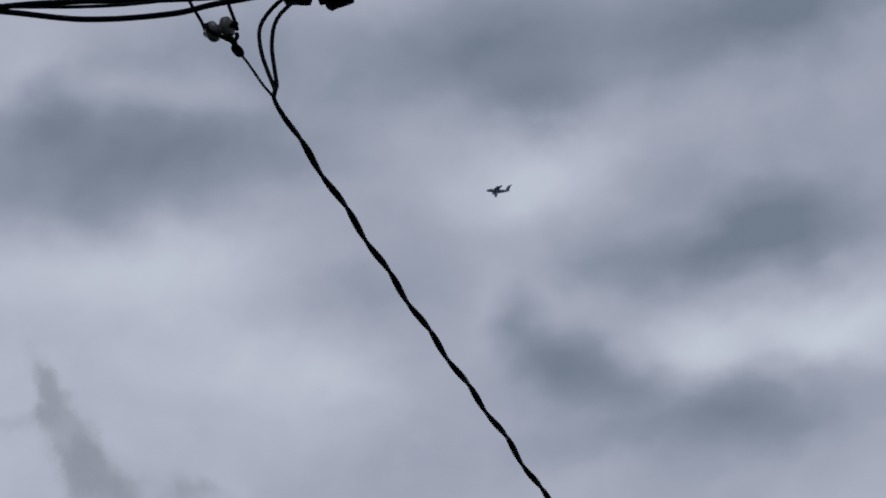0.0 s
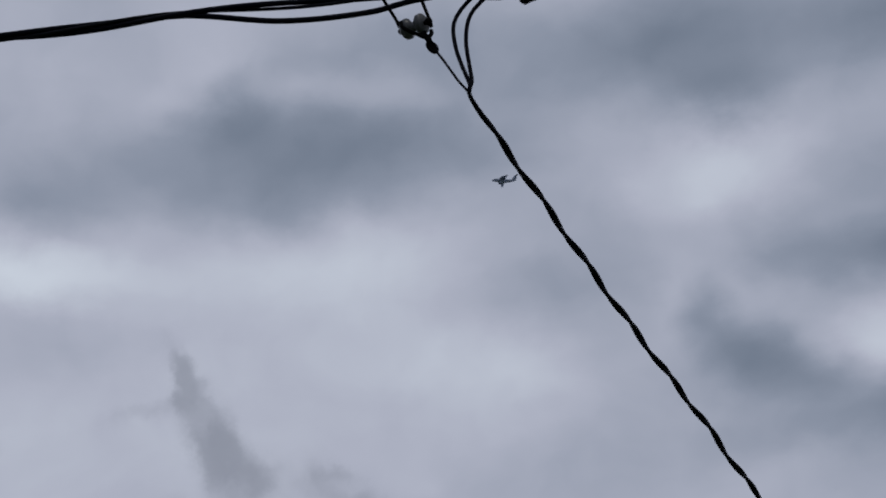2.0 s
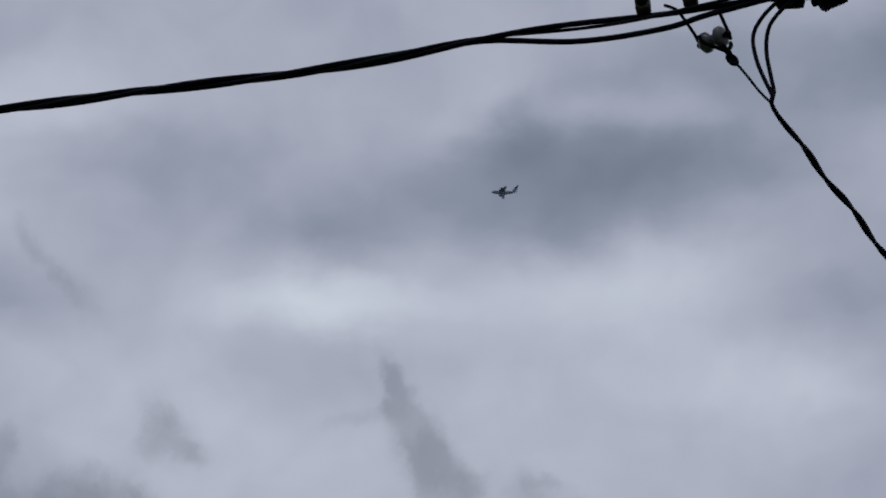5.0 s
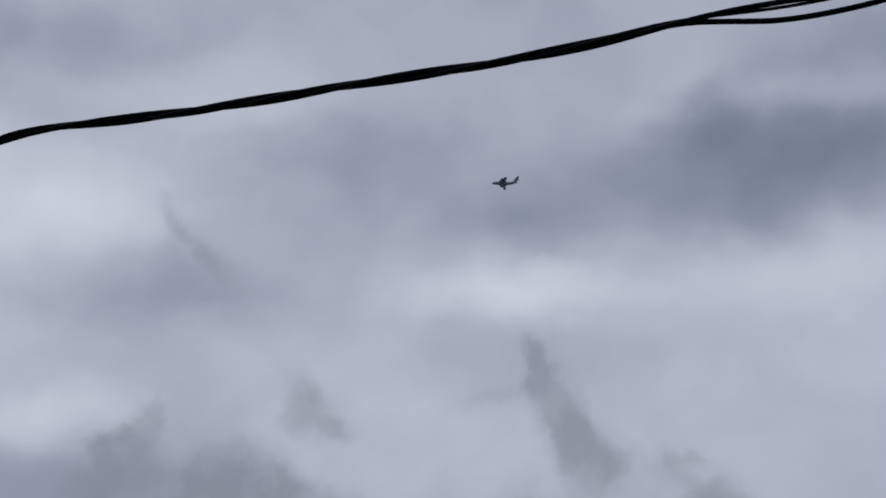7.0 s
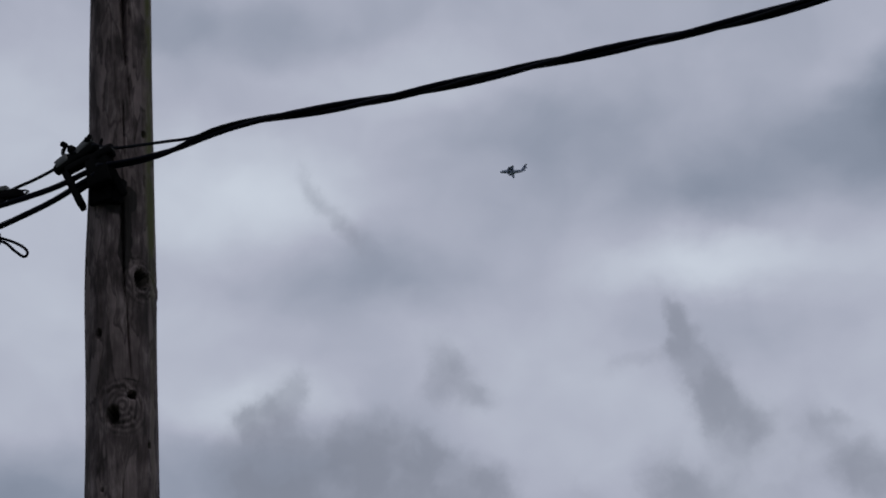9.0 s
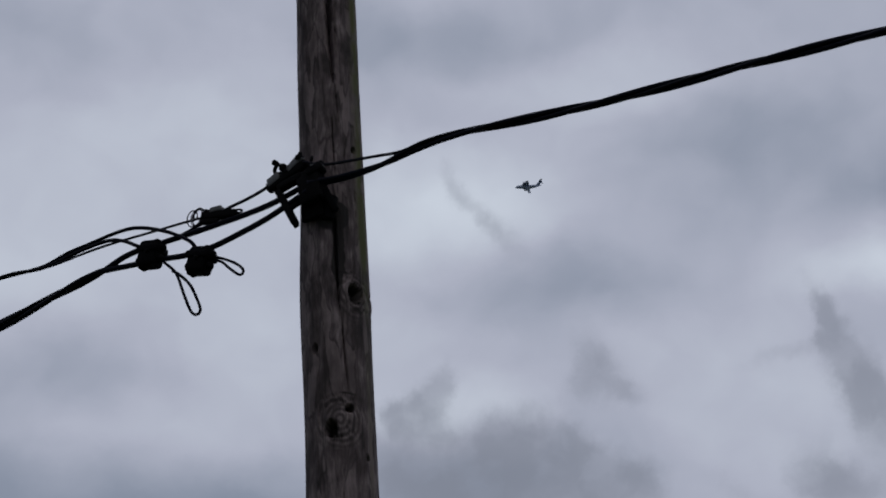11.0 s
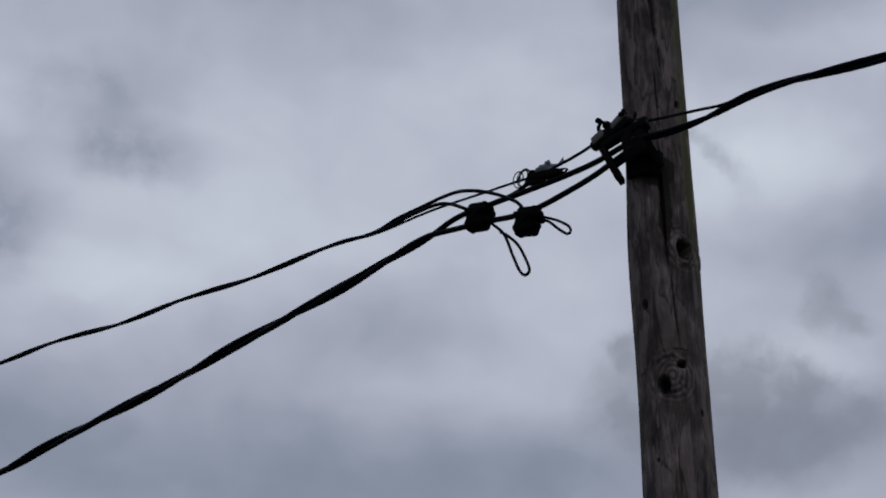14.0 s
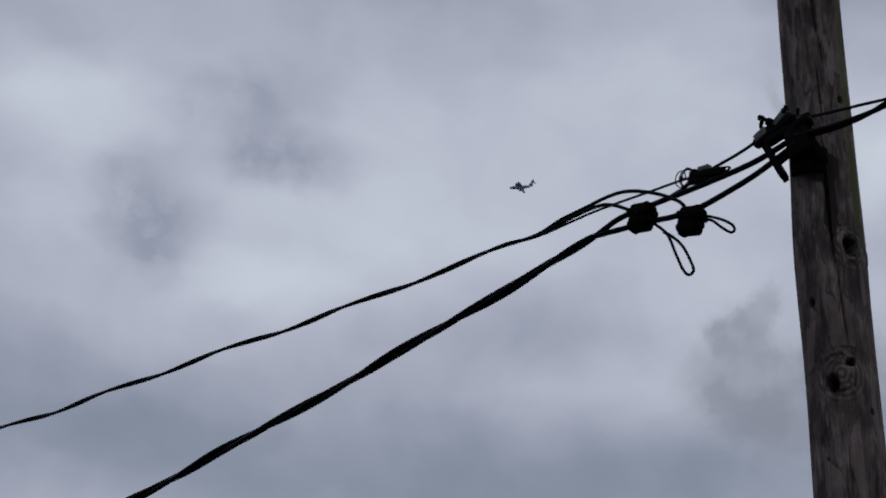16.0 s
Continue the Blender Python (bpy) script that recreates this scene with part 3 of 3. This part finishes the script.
# ---------------------------------------------------------------- connectors on the cables
def connector(label, place, tilt):
    ob = thing("connector_box", label, "connector", "connector boxes", at=Matrix.Translation(place) @ LINE_TURN @ pose(0, 0, 0, 0, tilt, 0))
    bm = block(bmesh.new(), (0.096, 0.074, 0.112), None, 0.018, 3)
    part("body", bm, PLASTIC, ob)
    bm = block(bmesh.new(), (0.106, 0.084, 0.030), pose(0, 0, 0.018), 0.006)
    part("lid_rim", bm, PLASTIC, ob)
    for x, z in ((-0.034, 0.052), (0.030, 0.054), (-0.030, -0.054), (0.036, -0.050)):
        bm = block(bmesh.new(), (0.020, 0.044, 0.016), pose(x, 0, z, 0, 12 * (1 if x > 0 else -1), 0), 0.005)
        part("latch", bm, PLASTIC, ob)
    for x in (-0.052, 0.052):
        for z in (-0.022, 0.026):
            bm = lathe(bmesh.new(), [(0.012, -0.014), (0.016, -0.010), (0.016, 0.010), (0.012, 0.014)], pose(x, 0, z, 0, 90, 0), 14)
            part("cable_gland", bm, PLASTIC, ob)
    bm = lathe(bmesh.new(), [(0.009, -0.008), (0.009, 0.006), (0.005, 0.008)], pose(0.01, -0.040, 0.0, 90, 0, 0), 6)
    part("bolt", bm, IRON, ob, smooth=False)
    return ob


conn_a = connector("black plastic tap connector clipped on the thick cable", at(-0.85, 5.527, -0.012), 9)
wire("pigtail", smooth_path(on_line([(-0.808, 5.5), (-0.783, 5.478), (-0.722, 5.414), (-0.676, 5.313), (-0.637, 5.232), (-0.608, 5.203), (-0.587, 5.213), (-0.597, 5.252), (-0.646, 5.343), (-0.707, 5.407), (-0.742, 5.431)]), 0.008),
     0.0062, RUBBER, conn_a, "black wire end bent back into a loop")
conn_b = connector("black plastic tap connector on the lower conductor", at(-0.591, 5.429, -0.015), 13)
wire("pigtail", smooth_path(on_line([(-0.557, 5.454), (-0.529, 5.439), (-0.459, 5.403), (-0.405, 5.365), (-0.387, 5.337), (-0.403, 5.326), (-0.451, 5.364), (-0.496, 5.407), (-0.542, 5.429)]), 0.008),
     0.0058, RUBBER, conn_b, "black wire end bent back into a loop")

wedge = thing("wedge_clamp", "dark metal wedge clamp with a coil of spare wire", "clamp", at=Matrix.Translation(at(-0.536, 5.628)) @ LINE_TURN @ pose(0, 0, 0, 0, 10, 0))
part("body", block(bmesh.new(), (0.17, 0.030, 0.034), pose(0.01, 0, 0), 0.006), IRON, wedge)
part("keeper", block(bmesh.new(), (0.055, 0.034, 0.022), pose(-0.006, 0, 0.023, 0, -8, 0), 0.004), ZINC, wedge, "grey metal keeper")
part("keeper_nut", block(bmesh.new(), (0.022, 0.03, 0.020), pose(-0.05, 0, 0.016, 0, 14, 0), 0.003), IRON, wedge)
part("lower_jaw", block(bmesh.new(), (0.10, 0.026, 0.022), pose(-0.03, 0, -0.026, 0, 5, 0), 0.004), IRON, wedge)
part("bail", tube(smooth_path([(0.06, 0, 0.012), (0.10, 0.004, 0.018), (0.125, 0, 0.008), (0.10, -0.004, -0.006), (0.06, 0, -0.008)], 0.006), 0.004, 8), IRON, wedge)
for k, (r, dx, dz) in enumerate(((0.036, -0.105, 0.006), (0.030, -0.116, 0.014), (0.040, -0.092, -0.002), (0.026, -0.090, 0.012), (0.033, -0.120, -0.006))):
    loop = [(dx + r * 0.8 * math.cos(a), 0.012 * math.sin(a * 0.5 + k), dz + r * math.sin(a)) for a in (2 * math.pi * i / 28 for i in range(27))]
    part("spare_wire", tube([Vector(q) for q in loop], 0.0024, 6), ALUMINIUM, wedge, "thin bare wire coil")

# ---------------------------------------------------------------- clamp on the pole
bracket = thing("cable_bracket", "dark iron cable bracket bolted to the pole", "bracket", at=Matrix.Translation(at(-0.003, 5.604)) @ LINE_TURN)


def local(s, z, o=0.0, *turn):
    return pose(s, o, z - 5.56, *turn)


def bar(a, b, width, depth, bevel=0.004):
    """A flat bar between two places (along, height, behind)."""
    p, q = Vector((a[0], a[2], a[1] - 5.56)), Vector((b[0], b[2], b[1] - 5.56))
    return block(bmesh.new(), (width, depth, (q - p).length), along(p, q) @ pose(0, 0, (q - p).length / 2), bevel)


part("back_plate", block(bmesh.new(), (0.100, 0.022, 0.25), local(-0.070, 5.560, 0.0, 0, -4, 0), 0.005), IRON, bracket)
part("cable_saddle", block(bmesh.new(), (0.100, 0.046, 0.15), local(-0.058, 5.562, -0.032, 0, -12, 0), 0.009, 2), IRON, bracket)
part("saddle_lip", block(bmesh.new(), (0.07, 0.05, 0.034), local(-0.035, 5.625, -0.035, 0, -20, 8), 0.006), IRON, bracket)
part("foot_plate", block(bmesh.new(), (0.065, 0.034, 0.10), local(-0.008, 5.478, 0.018, 0, 10, 0), 0.008, 2), IRON, bracket)
part("jaw", bar((-0.268, 5.614, -0.025), (-0.075, 5.668, -0.04), 0.032, 0.040, 0.008), IRON, bracket)
part("jaw_plate", bar((-0.215, 5.600, -0.025), (-0.09, 5.618, -0.04), 0.036, 0.030, 0.006), IRON, bracket)
part("jaw_cover", bar((-0.262, 5.630, -0.030), (-0.205, 5.655, -0.035), 0.026, 0.040, 0.006), ZINC, bracket, "grey galvanised jaw cover")
part("keeper_plate", bar((-0.165, 5.660, -0.035), (-0.100, 5.706, -0.040), 0.030, 0.034, 0.005), ZINC, bracket, "grey galvanised keeper plate")
part("strut", bar((-0.212, 5.585, -0.03), (-0.130, 5.425, -0.022), 0.034, 0.026, 0.003), IRON, bracket)
part("strut_foot", bar((-0.140, 5.45, -0.022), (-0.124, 5.410, -0.02), 0.015, 0.022, 0.002), IRON, bracket)
part("strut_brace", bar((-0.170, 5.49, -0.025), (-0.095, 5.52, -0.025), 0.016, 0.02, 0.003), IRON, bracket)
part("bolt", lathe(bmesh.new(), [(0.007, 0), (0.007, 0.060), (0.011, 0.060), (0.012, 0.078), (0.008, 0.082)], along((-0.175, -0.035, 0.120), (-0.250, -0.035, 0.170)), 12), IRON, bracket)
part("nut", lathe(bmesh.new(), [(0.015, 0), (0.018, 0.004), (0.018, 0.020), (0.015, 0.024)], along((-0.182, -0.035, 0.118), (-0.250, -0.035, 0.165)), 6), IRON, bracket, smooth=False)
part("washer", lathe(bmesh.new(), [(0.022, 0), (0.022, 0.005)], along((-0.170, -0.035, 0.105), (-0.215, -0.035, 0.14)), 16), IRON, bracket, smooth=False)
part("eye_nut", tube(smooth_path([(-0.222, -0.035, 0.150), (-0.234, -0.035, 0.125), (-0.222, -0.035, 0.106), (-0.200, -0.035, 0.104), (-0.190, -0.035, 0.120)], 0.005), 0.008, 8), IRON, bracket)
part("bolt", lathe(bmesh.new(), [(0.013, 0), (0.017, 0.004), (0.017, 0.018), (0.009, 0.020), (0.009, 0.032)], along((-0.112, -0.045, 0.130), (-0.100, -0.05, 0.175)), 10), IRON, bracket)
part("bolt", lathe(bmesh.new(), [(0.006, 0), (0.006, 0.03), (0.003, 0.036)], along((-0.058, -0.04, 0.100), (-0.046, -0.042, 0.16)), 8), IRON, bracket)
part("cable_strap", bar((-0.055, 5.650, -0.045), (0.000, 5.642, -0.028), 0.014, 0.012, 0.003), ZINC, bracket, "grey metal strap")
part("lower_clip", bar((-0.01, 5.56, -0.03), (0.03, 5.45, 0.015), 0.03, 0.03, 0.006), IRON, bracket)

# ---------------------------------------------------------------- branch to the house drop
drop_cable = thing("service_drop_cable", "twisted black service drop cable descending from the span", "cable", at=at(3.892, 5.152))
SPLIT_AT = Vector((3.044, 4.846, 5.138))
DROP_U = Vector((math.cos(radians(32.22)), math.sin(radians(32.22)), 0))


def down(points):
    return [SPLIT_AT + DROP_U * s + Vector((0, 0, z - 5.138)) for s, z in points]


DROP = down([(0.0, 5.138), (0.06, 5.102), (0.219, 5.050), (0.604, 4.922), (0.952, 4.807), (1.352, 4.690), (1.812, 4.567), (2.222, 4.445), (3.422, 4.21), (5.822, 3.9), (11.822, 3.55)])
wire("conductor", twist(smooth_path([at(4.041, 5.513, -0.03), at(3.985, 5.484, -0.03), at(3.922, 5.423, -0.02), at(3.900, 5.337, -0.01), at(3.903, 5.240), at(3.906, 5.180), *DROP]), 0.4, 0.0070, 0.34, 0.42), 0.0069, RUBBER, drop_cable)
wire("conductor", twist(smooth_path([at(3.975, 5.524, -0.02), at(3.909, 5.474, -0.01), at(3.865, 5.41), at(3.864, 5.317), at(3.884, 5.225), at(3.899, 5.170), *DROP]), 2.2, 0.0070, 0.34, 0.42), 0.0069, RUBBER, drop_cable)
wire("messenger_wire", twist(smooth_path([at(3.787, 5.330), at(3.817, 5.280), at(3.862, 5.190), *DROP]), 4.4, 0.0070, 0.34, 0.2), 0.0044, ALUMINIUM, drop_cable, "bare stranded messenger wire")

hanger = thing("spool_insulator", "grey porcelain spool insulator hung below the span by iron straps", "insulator", at=Matrix.Translation(at(3.736, 5.416)) @ LINE_TURN @ pose(0, 0, 0, 0, 8, 0))
AXLE = pose(0, 0, 0, 0, 90, 0)
part("spool", lathe(bmesh.new(), [(0.012, -0.044), (0.028, -0.043), (0.035, -0.036), (0.035, -0.024), (0.026, -0.016), (0.017, -0.008), (0.017, 0.006), (0.026, 0.014), (0.035, 0.022), (0.035, 0.034), (0.028, 0.041), (0.012, 0.042)],
                    pose(0, 0, 0, 0, 0, -32) @ AXLE, 28), PORCELAIN, hanger)
part("clevis_pin", lathe(bmesh.new(), [(0.008, -0.064), (0.011, -0.060), (0.011, -0.050), (0.007, -0.048), (0.007, 0.050), (0.012, 0.052), (0.012, 0.064), (0.008, 0.068)], pose(0, 0, 0, 0, 0, -32) @ AXLE, 12), IRON, hanger)
part("clevis", tube(smooth_path([(-0.044, -0.024, 0.0), (-0.030, -0.036, -0.030), (0.010, -0.028, -0.046), (0.046, -0.010, -0.050), (0.056, 0.010, -0.020), (0.052, 0.024, 0.0)], 0.006), 0.007, 8), IRON, hanger)
part("clevis_link", block(bmesh.new(), (0.018, 0.016, 0.075), pose(0.035, -0.012, -0.038, 0, -38, 0), 0.004), IRON, hanger)
part("hanger_strap", tube(smooth_path([(-0.050, 0, -0.004), (-0.064, 0, 0.026), (-0.096, 0.004, 0.080), (-0.126, 0.006, 0.126), (-0.170, 0.008, 0.150)], 0.01), 0.0055, 8), IRON, hanger)
part("hanger_strap", tube(smooth_path([(0.056, 0, 0.0), (0.046, 0, 0.030), (0.022, 0.004, 0.090), (0.008, 0.006, 0.130)], 0.01), 0.0060, 8), IRON, hanger)
thimble = thing("thimble", "small dark iron thimble holding the drop wire", "thimble", at=Matrix.Translation(at(3.788, 5.328)) @ LINE_TURN @ pose(0, 0, 0, 0, -32, 0))
ring = [Vector((0.011 * math.cos(a), 0, 0.022 * math.sin(a))) for a in (2 * math.pi * i / 24 for i in range(24))]
part("eye", tube(ring + [ring[0]], 0.0065, 8), IRON, thimble)
part("groove_plate", block(bmesh.new(), (0.008, 0.010, 0.030), None, 0.003), IRON, thimble)
for s, z, tilt in ((4.001, 5.551, 8), (4.122, 5.528, -16)):
    connector("black plastic tap connector where the drop leaves the span", at(s, z, -0.01), tilt)
for s in (3.519, 3.676):
    clip = thing("span_clamp", "small grey bolted clamp gripping the span", "clamp", "span clamps", at=Matrix.Translation(at(s, 5.598)) @ LINE_TURN)
    part("body", block(bmesh.new(), (0.050, 0.05, 0.060), None, 0.010, 3), RUST, clip)
    part("cap", lathe(bmesh.new(), [(0.017, -0.006), (0.020, 0.0), (0.017, 0.008)], pose(0, -0.025, 0.0, 90, 0, 0), 14), IRON, clip)
    part("bolt", lathe(bmesh.new(), [(0.006, 0), (0.006, 0.06), (0.010, 0.06), (0.010, 0.068)], pose(0, 0, -0.01), 10), IRON, clip)


# ---------------------------------------------------------------- aircraft
def aircraft():
    ob = thing("transport_aircraft", "grey four-engined high-wing transport aircraft with a T-tail in flight", "airplane")
    bm = bmesh.new()
    rings = []
    for x, r, z in ((26.5, 0.25, -0.9), (25.6, 1.3, -0.8), (23.5, 2.35, -0.4), (20.5, 3.1, 0), (16, 3.6, 0), (-4, 3.6, 0), (-10, 3.3, 0.4), (-16, 2.5, 1.2), (-21, 1.4, 2.0), (-25.5, 0.5, 2.7)):
        rings.append([bm.verts.new((x, r * math.cos(2 * math.pi * k / 24), z + r * math.sin(2 * math.pi * k / 24))) for k in range(24)])
    for a, b in zip(rings, rings[1:]):
        for k in range(24):
            bm.faces.new((a[k], a[(k + 1) % 24], b[(k + 1) % 24], b[k]))
    bm.faces.new(rings[0]), bm.faces.new(rings[-1])
    part("fuselage", bm, HAZED_PAINT, ob)

    def aerofoil(root, tip, thick):
        """root and tip: leading edge, trailing edge x, y, z."""
        bm = bmesh.new()
        ends = []
        for (x0, x1, y, z), t in ((root, thick), (tip, thick * 0.35)):
            c = x0 - x1
            prof = ((0, 0), (0.12, 0.5), (0.4, 0.55), (0.75, 0.25), (1, 0.02), (0.7, -0.2), (0.35, -0.4), (0.1, -0.35))
            ends.append([bm.verts.new((x0 - f * c, y, z + h * t)) for f, h in prof])
        a, b = ends
        for k in range(8):
            bm.faces.new((a[k], a[(k + 1) % 8], b[(k + 1) % 8], b[k]))
        bm.faces.new(a), bm.faces.new(b[::-1])
        return bm

    for side in (1, -1):
        part("wing", aerofoil((9.5, -1.5, side * 1.5, 3.5), (2.0, -2.4, side * 25.0, -0.6), 1.8), HAZED_PAINT, ob)
        part("tailplane", aerofoil((-20.5, -25.8, 0, 12.6), (-26.0, -28.6, side * 9.9, 12.4), 0.6), HAZED_PAINT, ob)
        part("wheel_fairing", lathe(bmesh.new(), [(0.2, -6), (1.0, -4.5), (1.3, -1), (1.3, 2), (0.8, 5), (0.2, 6)], pose(1, side * 3.2, -2.3, 0, 90, 0), 14), HAZED_PAINT, ob)
        for y in (7.6, 14.4):
            x = 9.5 - 7.5 * (y - 1.5) / 23.5 + 1.6
            eng = part("engine", lathe(bmesh.new(), [(0.7, -4.2), (1.1, -2.4), (1.55, -0.5), (1.65, 1.5), (1.45, 2.6), (1.2, 2.65)], pose(x, side * y, 0.55, 0, 90, 0), 18), HAZED_METAL, ob, "dark jet engine nacelle")
            part("pylon", block(bmesh.new(), (5.2, 0.5, 2.0), pose(x - 1.6, side * y, 2.1), 0.15), HAZED_PAINT, eng)
    bm = aerofoil((-14.0, -22.8, 0.0, 0.0), (-20.6, -26.4, 10.4, 0.0), 1.0)
    bm.transform(Matrix(((1, 0, 0, 0), (0, 0, 1, 0), (0, 1, 0, 2.4), (0, 0, 0, 1))))
    part("tail_fin", bm, HAZED_PAINT, ob)
    part("fin_bullet", lathe(bmesh.new(), [(0.1, -4.5), (0.55, -2), (0.6, 1.5), (0.1, 4)], pose(-23.8, 0, 12.7, 0, 90, 0), 12), HAZED_PAINT, ob)
    for piece in ob.children_recursive:
        piece.data.transform(Matrix.Scale(0.85, 4))
    return ob


plane = aircraft()


def insect():
    ob = thing("flying_insect", "small dark insect flying across", "insect")
    part("body", lathe(bmesh.new(), [(0.0004, -0.006), (0.0016, -0.004), (0.0021, -0.001), (0.0016, 0.001), (0.0020, 0.003), (0.0015, 0.005), (0.0004, 0.006)], pose(0, 0, 0, 0, 90, 0), 12), CHITIN, ob)
    for side in (1, -1):
        bm = bmesh.new()
        bmesh.ops.create_uvsphere(bm, u_segments=10, v_segments=6, radius=1.0, matrix=pose(-0.002, side * 0.004, 0.002, side * 25, 0, side * 20) @ Matrix.Diagonal((0.0022, 0.0042, 0.0002, 1)))
        part("wing", bm, WING, ob)
    for piece in ob.children_recursive:
        piece.data.transform(Matrix.Scale(0.6, 4))
    return ob


fly = insect()
fly_too = copy_thing(fly, Matrix())

# ---------------------------------------------------------------- movement
# seconds, azimuth and elevation of the aircraft, which holds one height
FLIGHT = [
    (0, -38.93, 28.58),
    (0.5, -37.33, 28.72),
    (1, -35.83, 28.89),
    (1.5, -34.40, 29.05),
    (2, -32.98, 29.24),
    (2.5, -31.43, 29.40),
    (3, -29.79, 29.53),
    (3.5, -28.21, 29.65),
    (4, -26.63, 29.81),
    (4.5, -25.06, 29.95),
    (7, -16.93, 30.19),
    (7.5, -15.45, 30.18),
    (8, -13.87, 30.21),
    (8.5, -12.33, 30.10),
    (11, -4.69, 29.85),
    (11.5, -3.13, 29.79),
    (12, -1.56, 29.69),
    (12.5, -0.01, 29.58),
    (14.5, 6.36, 28.88),
    (15, 7.81, 28.68),
    (15.5, 9.28, 28.49),
    (16, 10.75, 28.27),
]
FLIGHT_HEIGHT = 1776.0


def flight_place(azimuth, elevation):
    reach = FLIGHT_HEIGHT / math.tan(radians(elevation))
    a = radians(azimuth)
    return Vector((-math.sin(a) * reach, math.cos(a) * reach, FLIGHT_HEIGHT + EYE[2]))


def motions():
    rows = []
    for t, a, e in FLIGHT:
        p = flight_place(a, e)
        rows.append((t, pose(p.x, p.y, p.z, 0, -2, 180 - 13.0 + 0.9 * (t - 8))))
    walk(plane, rows)
    a, b = Vector(EYE) + 3.2 * toward(8.00, 25.26), Vector(EYE) + 3.2 * toward(-4.60, 25.16)
    v = (b - a) / 0.1
    walk(fly, [(t, Matrix.Translation(a + v * (t - 13.3))) for t in (0.0, 13.2, 13.3, 13.4, 13.5, 16.0)])
    a, b = Vector(EYE) + 3.6 * toward(-31.60, 31.81), Vector(EYE) + 3.5 * toward(-30.01, 33.56)
    v = (b - a) / 0.1
    far = Vector(EYE) + 3.9 * toward(-43.0, 24.0)
    walk(fly_too, [(0.0, Matrix.Translation(far - v * 3.0)), (4.0, Matrix.Translation(far))] + [(t, Matrix.Translation(a + v * (t - 4.5))) for t in (4.4, 4.5, 4.6, 4.7, 16.0)])
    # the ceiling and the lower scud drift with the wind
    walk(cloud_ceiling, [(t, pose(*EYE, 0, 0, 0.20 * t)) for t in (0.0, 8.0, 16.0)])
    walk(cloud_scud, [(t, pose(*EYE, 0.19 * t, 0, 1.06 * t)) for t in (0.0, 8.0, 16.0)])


motions()
